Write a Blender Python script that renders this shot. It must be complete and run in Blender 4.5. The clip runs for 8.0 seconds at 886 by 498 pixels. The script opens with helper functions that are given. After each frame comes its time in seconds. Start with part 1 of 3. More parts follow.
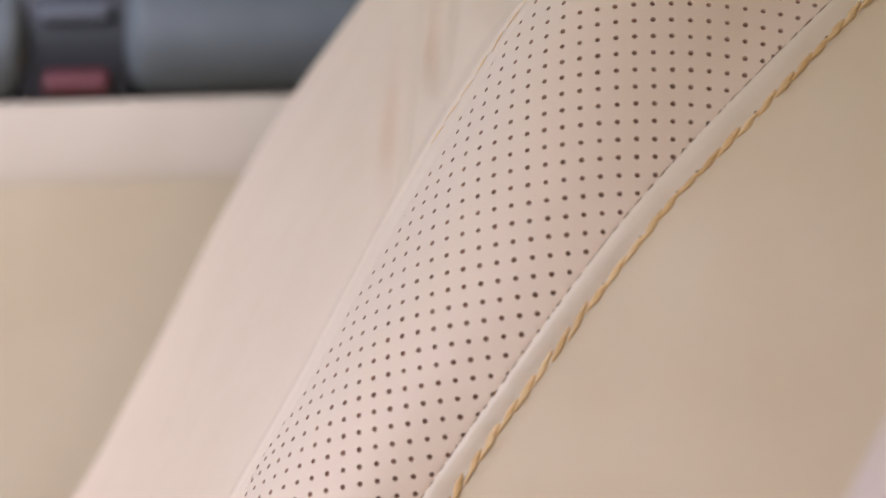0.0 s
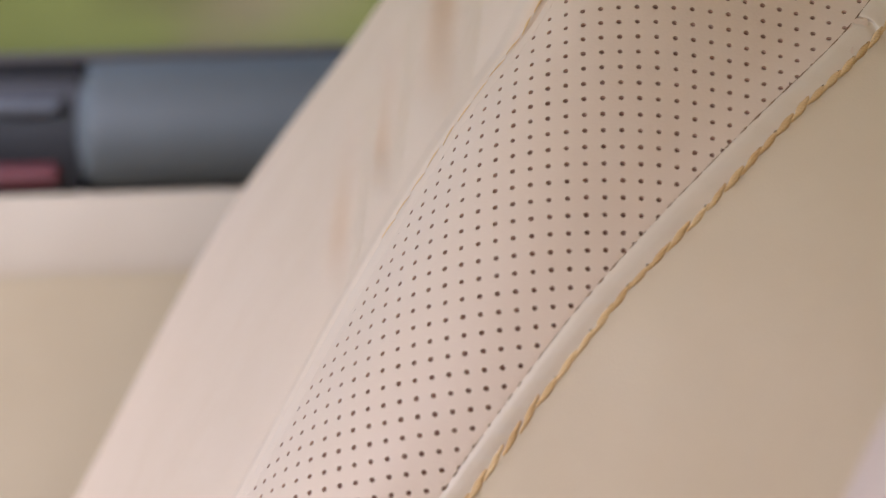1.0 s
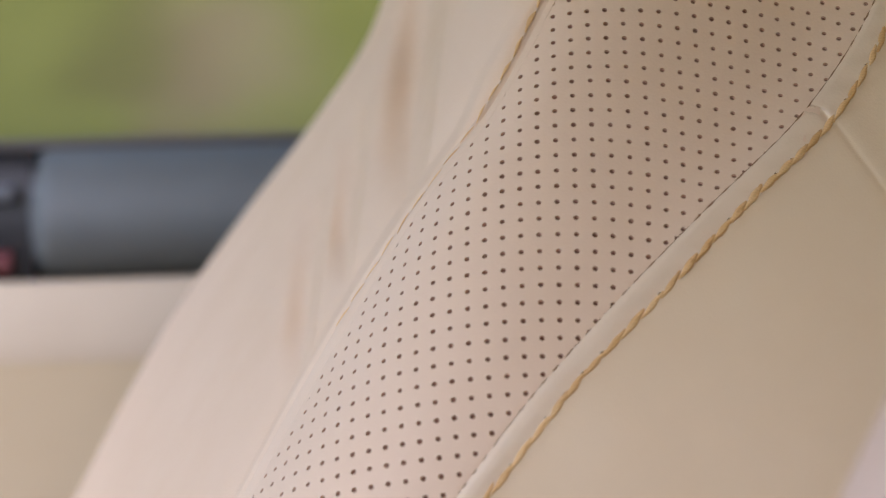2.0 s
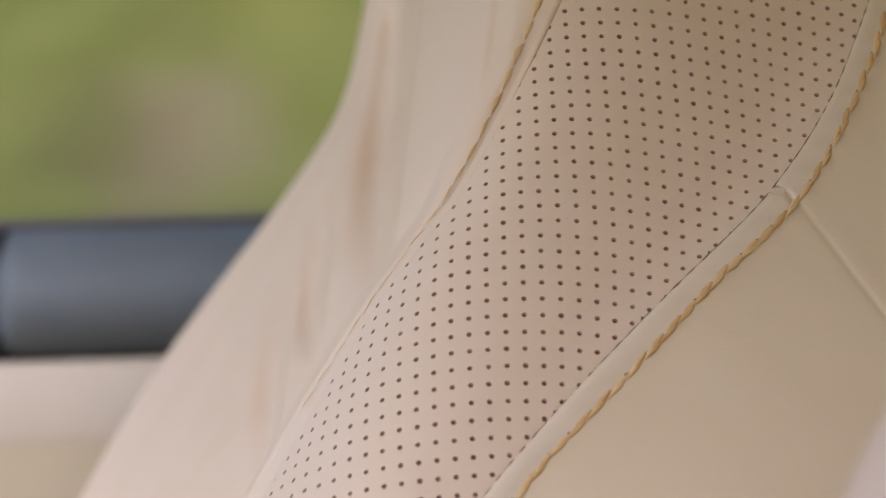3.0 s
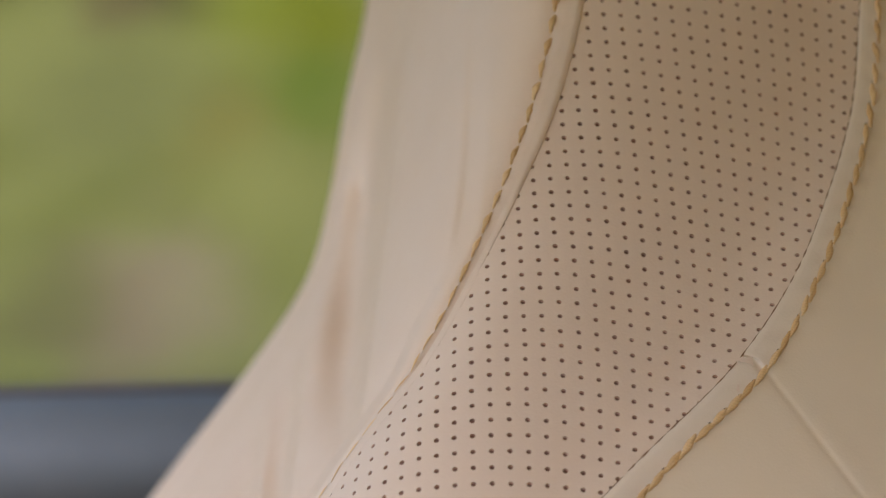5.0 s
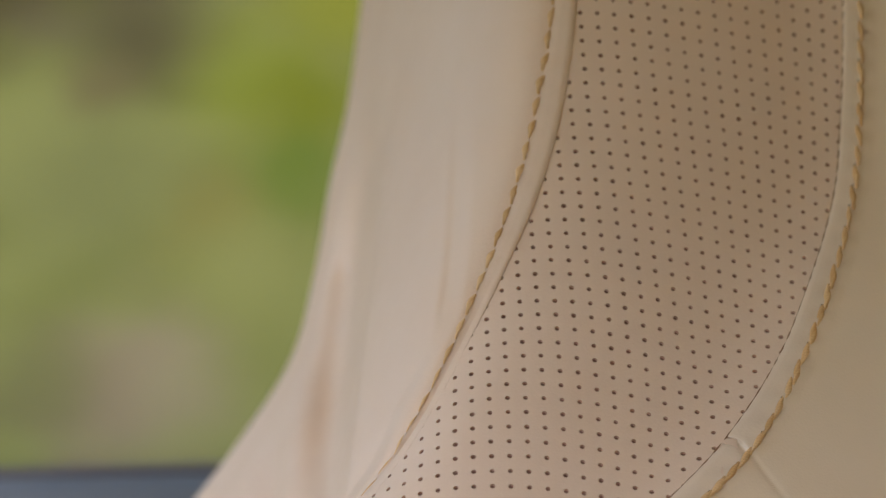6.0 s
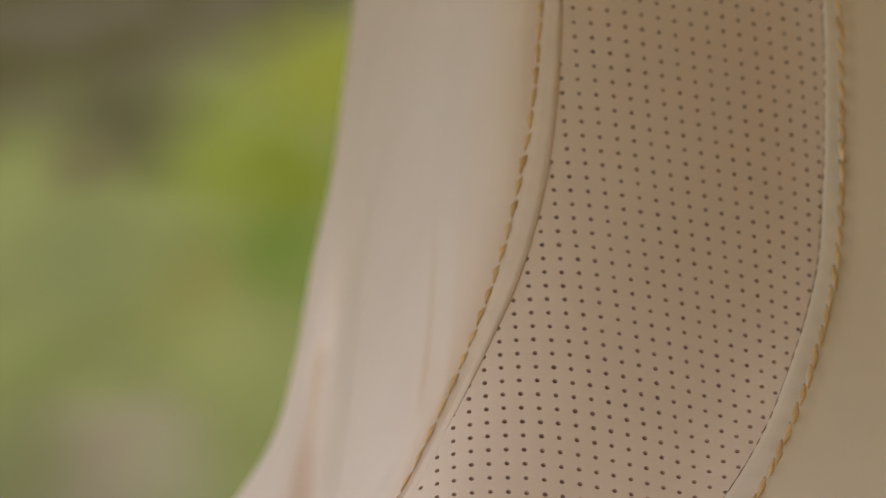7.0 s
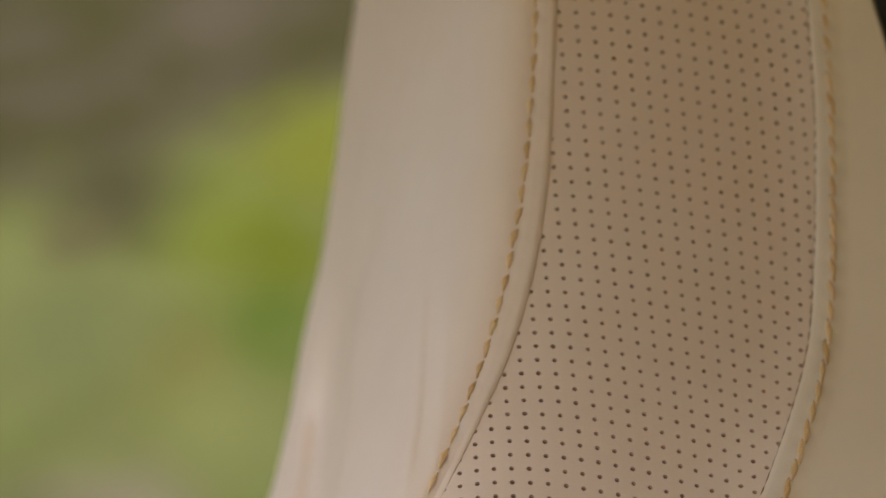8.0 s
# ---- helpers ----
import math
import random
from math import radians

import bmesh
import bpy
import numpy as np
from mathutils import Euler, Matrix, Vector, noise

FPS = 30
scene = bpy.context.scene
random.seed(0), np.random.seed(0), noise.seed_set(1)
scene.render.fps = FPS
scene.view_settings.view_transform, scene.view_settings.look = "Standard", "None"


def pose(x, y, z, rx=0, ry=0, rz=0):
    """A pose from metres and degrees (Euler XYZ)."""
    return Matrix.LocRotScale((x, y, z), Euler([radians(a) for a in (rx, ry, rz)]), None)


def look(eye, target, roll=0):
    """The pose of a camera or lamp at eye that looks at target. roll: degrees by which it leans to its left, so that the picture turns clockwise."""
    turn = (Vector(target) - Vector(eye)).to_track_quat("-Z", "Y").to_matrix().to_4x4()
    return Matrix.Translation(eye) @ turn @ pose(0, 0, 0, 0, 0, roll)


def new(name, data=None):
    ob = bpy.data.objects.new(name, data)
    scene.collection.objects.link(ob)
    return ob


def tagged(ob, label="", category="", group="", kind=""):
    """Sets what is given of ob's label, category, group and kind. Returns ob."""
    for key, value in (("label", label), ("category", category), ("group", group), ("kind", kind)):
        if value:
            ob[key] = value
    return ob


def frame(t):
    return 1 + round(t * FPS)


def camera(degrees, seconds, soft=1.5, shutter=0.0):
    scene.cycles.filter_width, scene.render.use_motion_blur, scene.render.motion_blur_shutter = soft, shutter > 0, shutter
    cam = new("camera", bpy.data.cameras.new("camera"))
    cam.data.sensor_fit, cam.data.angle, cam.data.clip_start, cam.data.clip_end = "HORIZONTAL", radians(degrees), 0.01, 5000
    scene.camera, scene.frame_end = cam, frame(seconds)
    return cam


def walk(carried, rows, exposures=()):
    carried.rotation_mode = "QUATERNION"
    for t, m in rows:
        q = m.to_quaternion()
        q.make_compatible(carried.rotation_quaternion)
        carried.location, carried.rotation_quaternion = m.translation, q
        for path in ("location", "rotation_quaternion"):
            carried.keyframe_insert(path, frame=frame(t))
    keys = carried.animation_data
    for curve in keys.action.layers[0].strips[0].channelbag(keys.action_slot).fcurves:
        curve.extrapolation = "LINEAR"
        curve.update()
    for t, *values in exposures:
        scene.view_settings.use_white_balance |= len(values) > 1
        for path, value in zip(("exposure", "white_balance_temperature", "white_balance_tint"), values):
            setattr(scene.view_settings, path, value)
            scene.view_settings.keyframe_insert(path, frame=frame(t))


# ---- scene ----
# ---- camera: it stands still and turns up and to the right ----
cam = camera(20.0, 8.0, 1.25)
EYE, TILT = 1.2, -13.0
cam.data.dof.use_dof = True
cam.data.dof.focus_distance = 0.572
cam.data.dof.aperture_fstop = 12.0
TURNS = [
    (0.0, 0.0, 0.0, 0.0), (0.5, -0.538, 1.065, -0.07), (1.0, -1.120, 2.136, -0.052), (1.5, -1.640, 3.107, -0.132),
    (2.0, -2.162, 4.133, -0.172), (3.5, -3.182, 6.917, -0.298), (4.0, -3.363, 7.932, -0.203), (4.5, -3.528, 8.855, -0.179),
    (6.0, -4.068, 11.666, -0.228), (6.5, -4.310, 12.519, -0.206), (7.0, -4.487, 13.475, -0.232), (7.5, -4.632, 14.308, -0.229),
    (8.0, -4.696, 15.161, -0.136),
]
BASE = pose(0, 0, EYE, TILT)
walk(cam, [(t, BASE @ pose(0, 0, 0, 0, 0, yaw) @ pose(0, 0, 0, 90 + pitch) @ pose(0, 0, 0, 0, 0, roll)) for t, yaw, pitch, roll in TURNS],
     exposures=[(0.0, 1.45), (8.0, 1.45)])

# ---- world, sun, large lights ----
world = bpy.data.worlds.new("world")
scene.world = world
world.use_nodes = True
wn = world.node_tree
sky = wn.nodes.new("ShaderNodeTexSky")
sky.sky_type = "NISHITA"
sky.sun_disc = False
sky.sun_elevation, sky.sun_rotation = radians(38), radians(212)
wn.nodes["Background"].inputs["Strength"].default_value = 0.13
wn.links.new(sky.outputs["Color"], wn.nodes["Background"].inputs["Color"])

sun_data = bpy.data.lights.new("sun", "SUN")
sun_data.energy, sun_data.angle, sun_data.color = 1.18, radians(40), (0.80, 0.80, 1.17)
sun = new("sun", sun_data)
sun.matrix_world = look((-4.0, -6.5, 6.0), (0, 0, 0))

# ---- materials ----
def mat(name, color, rough=0.5, metal=0.0):
    m = bpy.data.materials.new(name)
    m.use_nodes = True
    b = m.node_tree.nodes["Principled BSDF"]
    b.inputs["Base Color"].default_value = (*color, 1)
    b.inputs["Roughness"].default_value, b.inputs["Metallic"].default_value = rough, metal
    return m, m.node_tree, b


def tex(nt, kind, scale, detail=3.0):
    n = nt.nodes.new(kind)
    n.inputs["Scale"].default_value = scale
    if "Detail" in n.inputs:
        n.inputs["Detail"].default_value = detail
    co = nt.nodes.new("ShaderNodeTexCoord")
    nt.links.new(co.outputs["Object"], n.inputs["Vector"])
    return n


def ramp(nt, src, stops):
    r = nt.nodes.new("ShaderNodeValToRGB")
    while len(r.color_ramp.elements) < len(stops):
        r.color_ramp.elements.new(0.5)
    for e, (p, c) in zip(r.color_ramp.elements, stops):
        e.position, e.color = p, (*c, 1)
    nt.links.new(src, r.inputs["Fac"])
    return r


def bump(nt, b, src, strength, distance, after=None):
    n = nt.nodes.new("ShaderNodeBump")
    n.inputs["Strength"].default_value, n.inputs["Distance"].default_value = strength, distance
    nt.links.new(src, n.inputs["Height"])
    if after:
        nt.links.new(after.outputs["Normal"], n.inputs["Normal"])
    nt.links.new(n.outputs["Normal"], b.inputs["Normal"])
    return n


def leather(name, light, dark, rough=0.5, grain=1.0):
    """Smooth nappa: pebble grain of under a millimetre, soft blotches, uneven gloss."""
    m, nt, b = mat(name, light, rough)
    blot = tex(nt, "ShaderNodeTexNoise", 22, 4)
    col = ramp(nt, blot.outputs["Fac"], [(0.3, dark), (0.7, light)])
    nt.links.new(col.outputs["Color"], b.inputs["Base Color"])
    pebble = tex(nt, "ShaderNodeTexVoronoi", 1500)
    first = bump(nt, b, pebble.outputs["Distance"], 0.09 * grain, 0.0003)
    soft = tex(nt, "ShaderNodeTexNoise", 130, 5)
    bump(nt, b, soft.outputs["Fac"], 0.03 * grain, 0.002, first)
    g = nt.nodes.new("ShaderNodeMapRange")
    g.inputs["To Min"].default_value, g.inputs["To Max"].default_value = rough - 0.07, rough + 0.1
    nt.links.new(soft.outputs["Fac"], g.inputs["Value"])
    nt.links.new(g.outputs["Result"], b.inputs["Roughness"])
    b.inputs["Specular IOR Level"].default_value = 0.4
    return m


CREAM = leather("cream_leather", (0.755, 0.592, 0.392), (0.71, 0.547, 0.352))
# The same cream leather, tinted pink for the light on insert and side.
CREAM_INSERT = leather("insert_leather_pink_lit", (0.748, 0.561, 0.393), (0.724, 0.538, 0.369))
CREAM_SIDE = leather("side_leather_rosy_lit", (0.757, 0.564, 0.388), (0.727, 0.532, 0.355))
# Welt leather tinted for the light it catches: pale right, rosy left.
WELT_LIT_RIGHT = leather("welt_leather_pale_lit", (0.775, 0.625, 0.45), (0.75, 0.598, 0.425), 0.45)
WELT_LIT_LEFT = leather("welt_leather_rosy_lit", (0.755, 0.572, 0.40), (0.73, 0.546, 0.375), 0.45)
# Cream leather with bounced light on the near bolster painted in as pink.
LIT_BOLSTER = leather("bolster_leather_lit", (0.82, 0.61, 0.49), (0.80, 0.585, 0.46))
TAN = leather("tan_door_leather", (0.445, 0.352, 0.213), (0.425, 0.332, 0.196), 0.55)
LEDGE = leather("cream_door_leather", (0.525, 0.438, 0.318), (0.50, 0.412, 0.296), 0.55)
FOAM, _, _ = mat("perforation_backing", (0.25, 0.13, 0.085), 0.95)
CUT_EDGE, _, _ = mat("raw_cut_leather_edge", (0.54, 0.33, 0.22), 0.95)
SLATE = leather("slate_grey_trim", (0.125, 0.138, 0.136), (0.108, 0.119, 0.118), 0.6, 1.5)
BLACK, _nt, _b = mat("black_plastic", (0.012, 0.012, 0.014), 0.45)
bump(_nt, _b, tex(_nt, "ShaderNodeTexNoise", 900).outputs["Fac"], 0.2, 0.0003)
SEAM, _, _ = mat("brown_thread_and_crease", (0.27, 0.15, 0.075), 0.9)
PIT_SHADE, _, _ = mat("pit_shade_brown", (0.13, 0.07, 0.04), 0.95)
SEAL, _, _ = mat("dark_brown_rubber", (0.085, 0.07, 0.06), 0.7)
GREY, _, _ = mat("grey_lever_plastic", (0.10, 0.107, 0.12), 0.4)
RED, _, _ = mat("red_plastic", (0.12, 0.026, 0.03), 0.4)

THREAD, _nt, _b = mat("ochre_thread", (0.72, 0.46, 0.22), 0.7)
_oi = _nt.nodes.new("ShaderNodeObjectInfo")
_r = ramp(_nt, _oi.outputs["Random"], [(0.0, (0.67, 0.405, 0.165)), (1.0, (0.82, 0.555, 0.27))])
_nt.links.new(_r.outputs["Color"], _b.inputs["Base Color"])
_tw = tex(_nt, "ShaderNodeTexWave", 850, 2)
_tw.bands_direction = "DIAGONAL"
_tw.inputs["Distortion"].default_value = 7.0
_fz = bump(_nt, _b, _tw.outputs["Fac"], 0.22, 0.0001)
bump(_nt, _b, tex(_nt, "ShaderNodeTexNoise", 5000).outputs["Fac"], 0.6, 0.0001, _fz)
# Grooves between strands are coloured darker, as shade would leave them.
_groove_shade = ramp(_nt, _tw.outputs["Fac"], [(0.0, (0.74, 0.70, 0.62)), (0.6, (1.0, 1.0, 1.0))])
_shaded_ply = _nt.nodes.new("ShaderNodeMixRGB")
_shaded_ply.blend_type = "MULTIPLY"
_shaded_ply.inputs["Fac"].default_value = 0.35
_nt.links.new(_r.outputs["Color"], _shaded_ply.inputs["Color1"])
_nt.links.new(_groove_shade.outputs["Color"], _shaded_ply.inputs["Color2"])
_nt.links.new(_shaded_ply.outputs["Color"], _b.inputs["Base Color"])


def foliage(name, dark, light):
    m, nt, b = mat(name, light, 0.6)
    g = nt.nodes.new("ShaderNodeNewGeometry")
    r = ramp(nt, g.outputs["Random Per Island"], [(0.0, dark), (1.0, light)])
    nt.links.new(r.outputs["Color"], b.inputs["Base Color"])
    thin = nt.nodes.new("ShaderNodeBsdfTranslucent")
    nt.links.new(r.outputs["Color"], thin.inputs["Color"])
    mix = nt.nodes.new("ShaderNodeMixShader")
    mix.inputs["Fac"].default_value = 0.5
    nt.links.new(b.outputs["BSDF"], mix.inputs[1])
    nt.links.new(thin.outputs["BSDF"], mix.inputs[2])
    nt.links.new(mix.outputs["Shader"], nt.nodes["Material Output"].inputs["Surface"])
    return m


LEAF_DARK = foliage("brown_olive_leaves", (0.13, 0.11, 0.06), (0.21, 0.175, 0.10))
BARK, _nt, _b = mat("bark", (0.10, 0.075, 0.05), 0.9)
bump(_nt, _b, tex(_nt, "ShaderNodeTexNoise", 30).outputs["Fac"], 0.8, 0.02)
GRASS, _nt, _b = mat("lawn_grass", (0.12, 0.17, 0.04), 0.9)
_n = tex(_nt, "ShaderNodeTexNoise", 1.1, 2)
_r = ramp(_nt, _n.outputs["Fac"], [(0.36, (0.125, 0.123, 0.024)), (0.5, (0.145, 0.141, 0.031)), (0.64, (0.159, 0.153, 0.036))])
_wave = tex(_nt, "ShaderNodeTexNoise", 2.2, 3)
_co = _nt.nodes.new("ShaderNodeTexCoord")
# brown leaf litter on the upper slope under the trees, with a wavering soft edge
_up = _nt.nodes.new("ShaderNodeVectorMath")
_up.operation = "DOT_PRODUCT"
_up.inputs[1].default_value = (-0.34, 0.0, 1.0)
_nt.links.new(_co.outputs["Object"], _up.inputs[0])
_wob = _nt.nodes.new("ShaderNodeMath")
_wob.operation = "MULTIPLY_ADD"
_wob.inputs[1].default_value = 0.9
_nt.links.new(_wave.outputs["Fac"], _wob.inputs[0])
_nt.links.new(_up.outputs["Value"], _wob.inputs[2])
_edge = _nt.nodes.new("ShaderNodeMapRange")
_edge.interpolation_type = "SMOOTHSTEP"
_edge.inputs["From Min"].default_value, _edge.inputs["From Max"].default_value = 2.75, 3.4
_nt.links.new(_wob.outputs["Value"], _edge.inputs["Value"])
_litter = ramp(_nt, _n.outputs["Fac"], [(0.38, (0.058, 0.046, 0.010)), (0.62, (0.080, 0.060, 0.024))])
_mix = _nt.nodes.new("ShaderNodeMixRGB")
_nt.links.new(_edge.outputs["Result"], _mix.inputs["Fac"])
_nt.links.new(_r.outputs["Color"], _mix.inputs["Color1"])
_nt.links.new(_litter.outputs["Color"], _mix.inputs["Color2"])
_last = _mix.outputs["Color"]
# patches of other grasses and of worn earth, seen along the slope
_flat = _nt.nodes.new("ShaderNodeVectorMath")
_flat.operation = "MULTIPLY"
_flat.inputs[1].default_value = (1.0, 0.12, 1.15)
_nt.links.new(_co.outputs["Object"], _flat.inputs[0])
for _centre, _radius, _colour in (
    ((0.44, 1.86, 2.74), 0.5, (0.149, 0.143, 0.011)),
    ((-0.11, 1.78, 2.13), 0.5, (0.131, 0.138, 0.011)),
    ((0.22, 1.74, 1.95), 0.3, (0.105, 0.110, 0.004)),
    ((0.19, 1.66, 1.46), 0.32, (0.084, 0.106, 0.010)),
    ((-0.36, 1.63, 1.22), 0.3, (0.141, 0.118, 0.021)),
    ((-0.94, 1.69, 1.43), 0.55, (0.126, 0.122, 0.031)),
    ((-0.82, 1.89, 2.44), 0.5, (0.058, 0.045, 0.014)),
    ((-1.03, 1.83, 2.09), 0.25, (0.103, 0.080, 0.024)),
    ((-0.16, 1.56, 0.86), 0.35, (0.171, 0.161, 0.038)),
    ((-0.58, 1.44, 0.34), 0.42, (0.207, 0.160, 0.072)),
    ((-0.82, 1.43, 0.28), 0.32, (0.175, 0.127, 0.058)),
    ((-1.11, 1.45, 0.32), 0.3, (0.121, 0.109, 0.030)),
    ((-0.23, 2.10, 3.99), 0.4, (0.099, 0.071, 0.034)),
):
    _far = _nt.nodes.new("ShaderNodeVectorMath")
    _far.operation = "DISTANCE"
    _far.inputs[1].default_value = _centre
    _nt.links.new(_flat.outputs["Vector"], _far.inputs[0])
    _wob = _nt.nodes.new("ShaderNodeMath")
    _wob.operation = "MULTIPLY_ADD"
    _wob.inputs[1].default_value = 0.5
    _nt.links.new(_wave.outputs["Fac"], _wob.inputs[0])
    _nt.links.new(_far.outputs["Value"], _wob.inputs[2])
    _edge = _nt.nodes.new("ShaderNodeMapRange")
    _edge.interpolation_type = "SMOOTHSTEP"
    _edge.inputs["From Min"].default_value, _edge.inputs["From Max"].default_value = 0.25 + 0.15 * _radius, 0.25 + 1.5 * _radius
    _edge.inputs["To Min"].default_value, _edge.inputs["To Max"].default_value = 0.9, 0.0
    _nt.links.new(_wob.outputs["Value"], _edge.inputs["Value"])
    _mix = _nt.nodes.new("ShaderNodeMixRGB")
    _mix.inputs["Color2"].default_value = (*_colour, 1)
    _nt.links.new(_edge.outputs["Result"], _mix.inputs["Fac"])
    _nt.links.new(_last, _mix.inputs["Color1"])
    _last = _mix.outputs["Color"]
_nt.links.new(_last, _b.inputs["Base Color"])
_b.inputs["Specular IOR Level"].default_value = 0.1
bump(_nt, _b, tex(_nt, "ShaderNodeTexNoise", 60).outputs["Fac"], 0.8, 0.03)
# Tan chosen so the unseen floor bounces warm light up into the cabin.
CARPET, _nt, _b = mat("bounce_carpet_tan", (0.36, 0.235, 0.115), 0.95)
bump(_nt, _b, tex(_nt, "ShaderNodeTexNoise", 700).outputs["Fac"], 0.6, 0.002)
# Warm tan chosen for the light that unseen walls send back.
BOUNCE_TRIM = leather("warm_bounce_leather", (0.70, 0.56, 0.26), (0.66, 0.52, 0.23), 0.6)
PAINT, _, _ = mat("silver_car_paint", (0.45, 0.46, 0.47), 0.3, 0.6)
# Saturated yellow so the unseen roof throws warm light onto the upper seat.
BOUNCE_LINING, _nt, _b = mat("bounce_lining_cloth", (0.785, 0.635, 0.22), 0.95)
bump(_nt, _b, tex(_nt, "ShaderNodeTexNoise", 900).outputs["Fac"], 0.5, 0.001)


# ---- building helpers ----
def mesh(name, verts, faces, material, parent=None, label="", smooth=True):
    me = bpy.data.meshes.new(name)
    me.from_pydata([tuple(p) for p in verts], [], faces)
    me.materials.append(material)
    if smooth:
        me.polygons.foreach_set("use_smooth", [True] * len(me.polygons))
    me.update()
    ob = new(name, me)
    if parent:
        ob.parent = parent
    return tagged(ob, label)


def sheet(name, grid, material, parent=None, label="", flip=False):
    """A mesh from rows of points (rows x columns x 3)."""
    g = np.asarray(grid)
    r, c, _ = g.shape
    k = np.arange(r * c).reshape(r, c)
    quads = np.stack([k[:-1, :-1], k[:-1, 1:], k[1:, 1:], k[1:, :-1]], -1).reshape(-1, 4)
    if flip:
        quads = quads[:, ::-1]
    return mesh(name, g.reshape(-1, 3), quads.tolist(), material, parent, label)


def block(name, size, at, material, parent=None, label="", bevel=0.01, turn=None, segments=3):
    bm = bmesh.new()
    bmesh.ops.create_cube(bm, size=1.0, matrix=Matrix.Diagonal((*size, 1)))
    bmesh.ops.bevel(bm, geom=bm.edges[:], offset=bevel, segments=segments, affect="EDGES", profile=0.5)
    me = bpy.data.meshes.new(name)
    bm.to_mesh(me)
    bm.free()
    me.materials.append(material)
    me.polygons.foreach_set("use_smooth", [True] * len(me.polygons))
    ob = new(name, me)
    ob.matrix_basis = at if isinstance(at, Matrix) else Matrix.Translation(at)
    if parent:
        ob.parent = parent
    return tagged(ob, label)


LEAN_IN = np.array(Matrix.Rotation(radians(TILT), 3, "X"))


def spot(u, v, d):
    """World place of upholstery point: u right and v up in mm on the sheet 0.56 m ahead of the eye, d mm behind that sheet."""
    u, v, d = np.broadcast_arrays(np.asarray(u, float), np.asarray(v, float), np.asarray(d, float))
    k = 0.56 + d / 1000
    local = np.stack([u / 560 * k, k, v / 560 * k], -1)
    return local @ LEAN_IN.T + np.array([0, 0, EYE])


def bell(x):
    return np.exp(-np.asarray(x, float) ** 2)


def step(x):
    x = np.clip(x, 0, 1)
    return x * x * (3 - 2 * x)


def spline(knots):
    """A smooth u(v) through knots at v = -90, -70, ... 250 mm."""
    K = np.array(knots, float)
    K = np.concatenate([[2 * K[0] - K[1]], K, [2 * K[-1] - K[-2]]])

    def at(v):
        x = (np.asarray(v, float) + 90) / 20
        n = np.clip(np.floor(x).astype(int), 0, len(K) - 4)
        f = x - n
        a, b, c, d = K[n], K[n + 1], K[n + 2], K[n + 3]
        return 0.5 * (2 * b + (c - a) * f + (2 * a - 5 * b + 4 * c - d) * f ** 2 + (3 * b - a - 3 * c + d) * f ** 3)
    return at


# seams of the backrest, from its lower end to its top
RIGHT_EDGE = spline([-27.6, -14.5, -1.0, 13.1, 27.5, 43.0, 61.2, 80.9, 101.4, 115.6, 124.5, 130.7, 133.1, 134.3, 134.9, 134.4, 133.2, 131.3])
RIGHT_STITCH = spline([-16.0, -6.5, 5.5, 19.9, 34.7, 50.5, 69.9, 88.9, 109.5, 121.5, 129.7, 135.2, 137.5, 138.4, 138.8, 138.4, 137.5, 135.9])
LEFT_EDGE = spline([-62.3, -51.5, -42.5, -30.3, -19.2, -7.9, 3.7, 16.0, 31.3, 43.0, 53.5, 62.3, 67.9, 70.9, 72.4, 73.4, 73.8, 73.7])
LEFT_STITCH = spline([-68.7, -54.7, -43.3, -31.7, -21.1, -10.3, 1.6, 14.7, 29.2, 40.1, 49.1, 56.6, 61.8, 65.2, 67.3, 68.4, 68.8, 68.9])
OUTLINE = spline([-107.0, -92.0, -79.1, -68.4, -58.2, -48.0, -36.3, -22.2, -7.3, 5.2, 10.5, 13.7, 17.9, 20.5, 22.7, 25.0, 27.6, 30.4])

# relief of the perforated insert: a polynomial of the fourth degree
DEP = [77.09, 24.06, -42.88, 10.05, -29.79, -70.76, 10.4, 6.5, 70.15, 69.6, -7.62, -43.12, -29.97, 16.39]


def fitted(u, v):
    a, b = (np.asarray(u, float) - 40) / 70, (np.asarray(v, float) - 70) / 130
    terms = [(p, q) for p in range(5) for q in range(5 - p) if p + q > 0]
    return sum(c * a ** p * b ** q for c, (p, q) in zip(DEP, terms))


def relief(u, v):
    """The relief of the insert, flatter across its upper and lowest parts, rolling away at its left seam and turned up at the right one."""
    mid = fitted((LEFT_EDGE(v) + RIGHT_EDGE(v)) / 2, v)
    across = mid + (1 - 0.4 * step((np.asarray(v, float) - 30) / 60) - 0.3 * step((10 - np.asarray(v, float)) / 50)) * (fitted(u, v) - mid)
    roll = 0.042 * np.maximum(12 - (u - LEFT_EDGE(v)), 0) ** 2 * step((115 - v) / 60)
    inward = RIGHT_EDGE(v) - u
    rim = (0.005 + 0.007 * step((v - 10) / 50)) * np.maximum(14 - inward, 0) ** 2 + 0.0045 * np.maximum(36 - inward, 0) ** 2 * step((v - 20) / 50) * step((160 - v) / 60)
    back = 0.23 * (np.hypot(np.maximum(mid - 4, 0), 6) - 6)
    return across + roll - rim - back


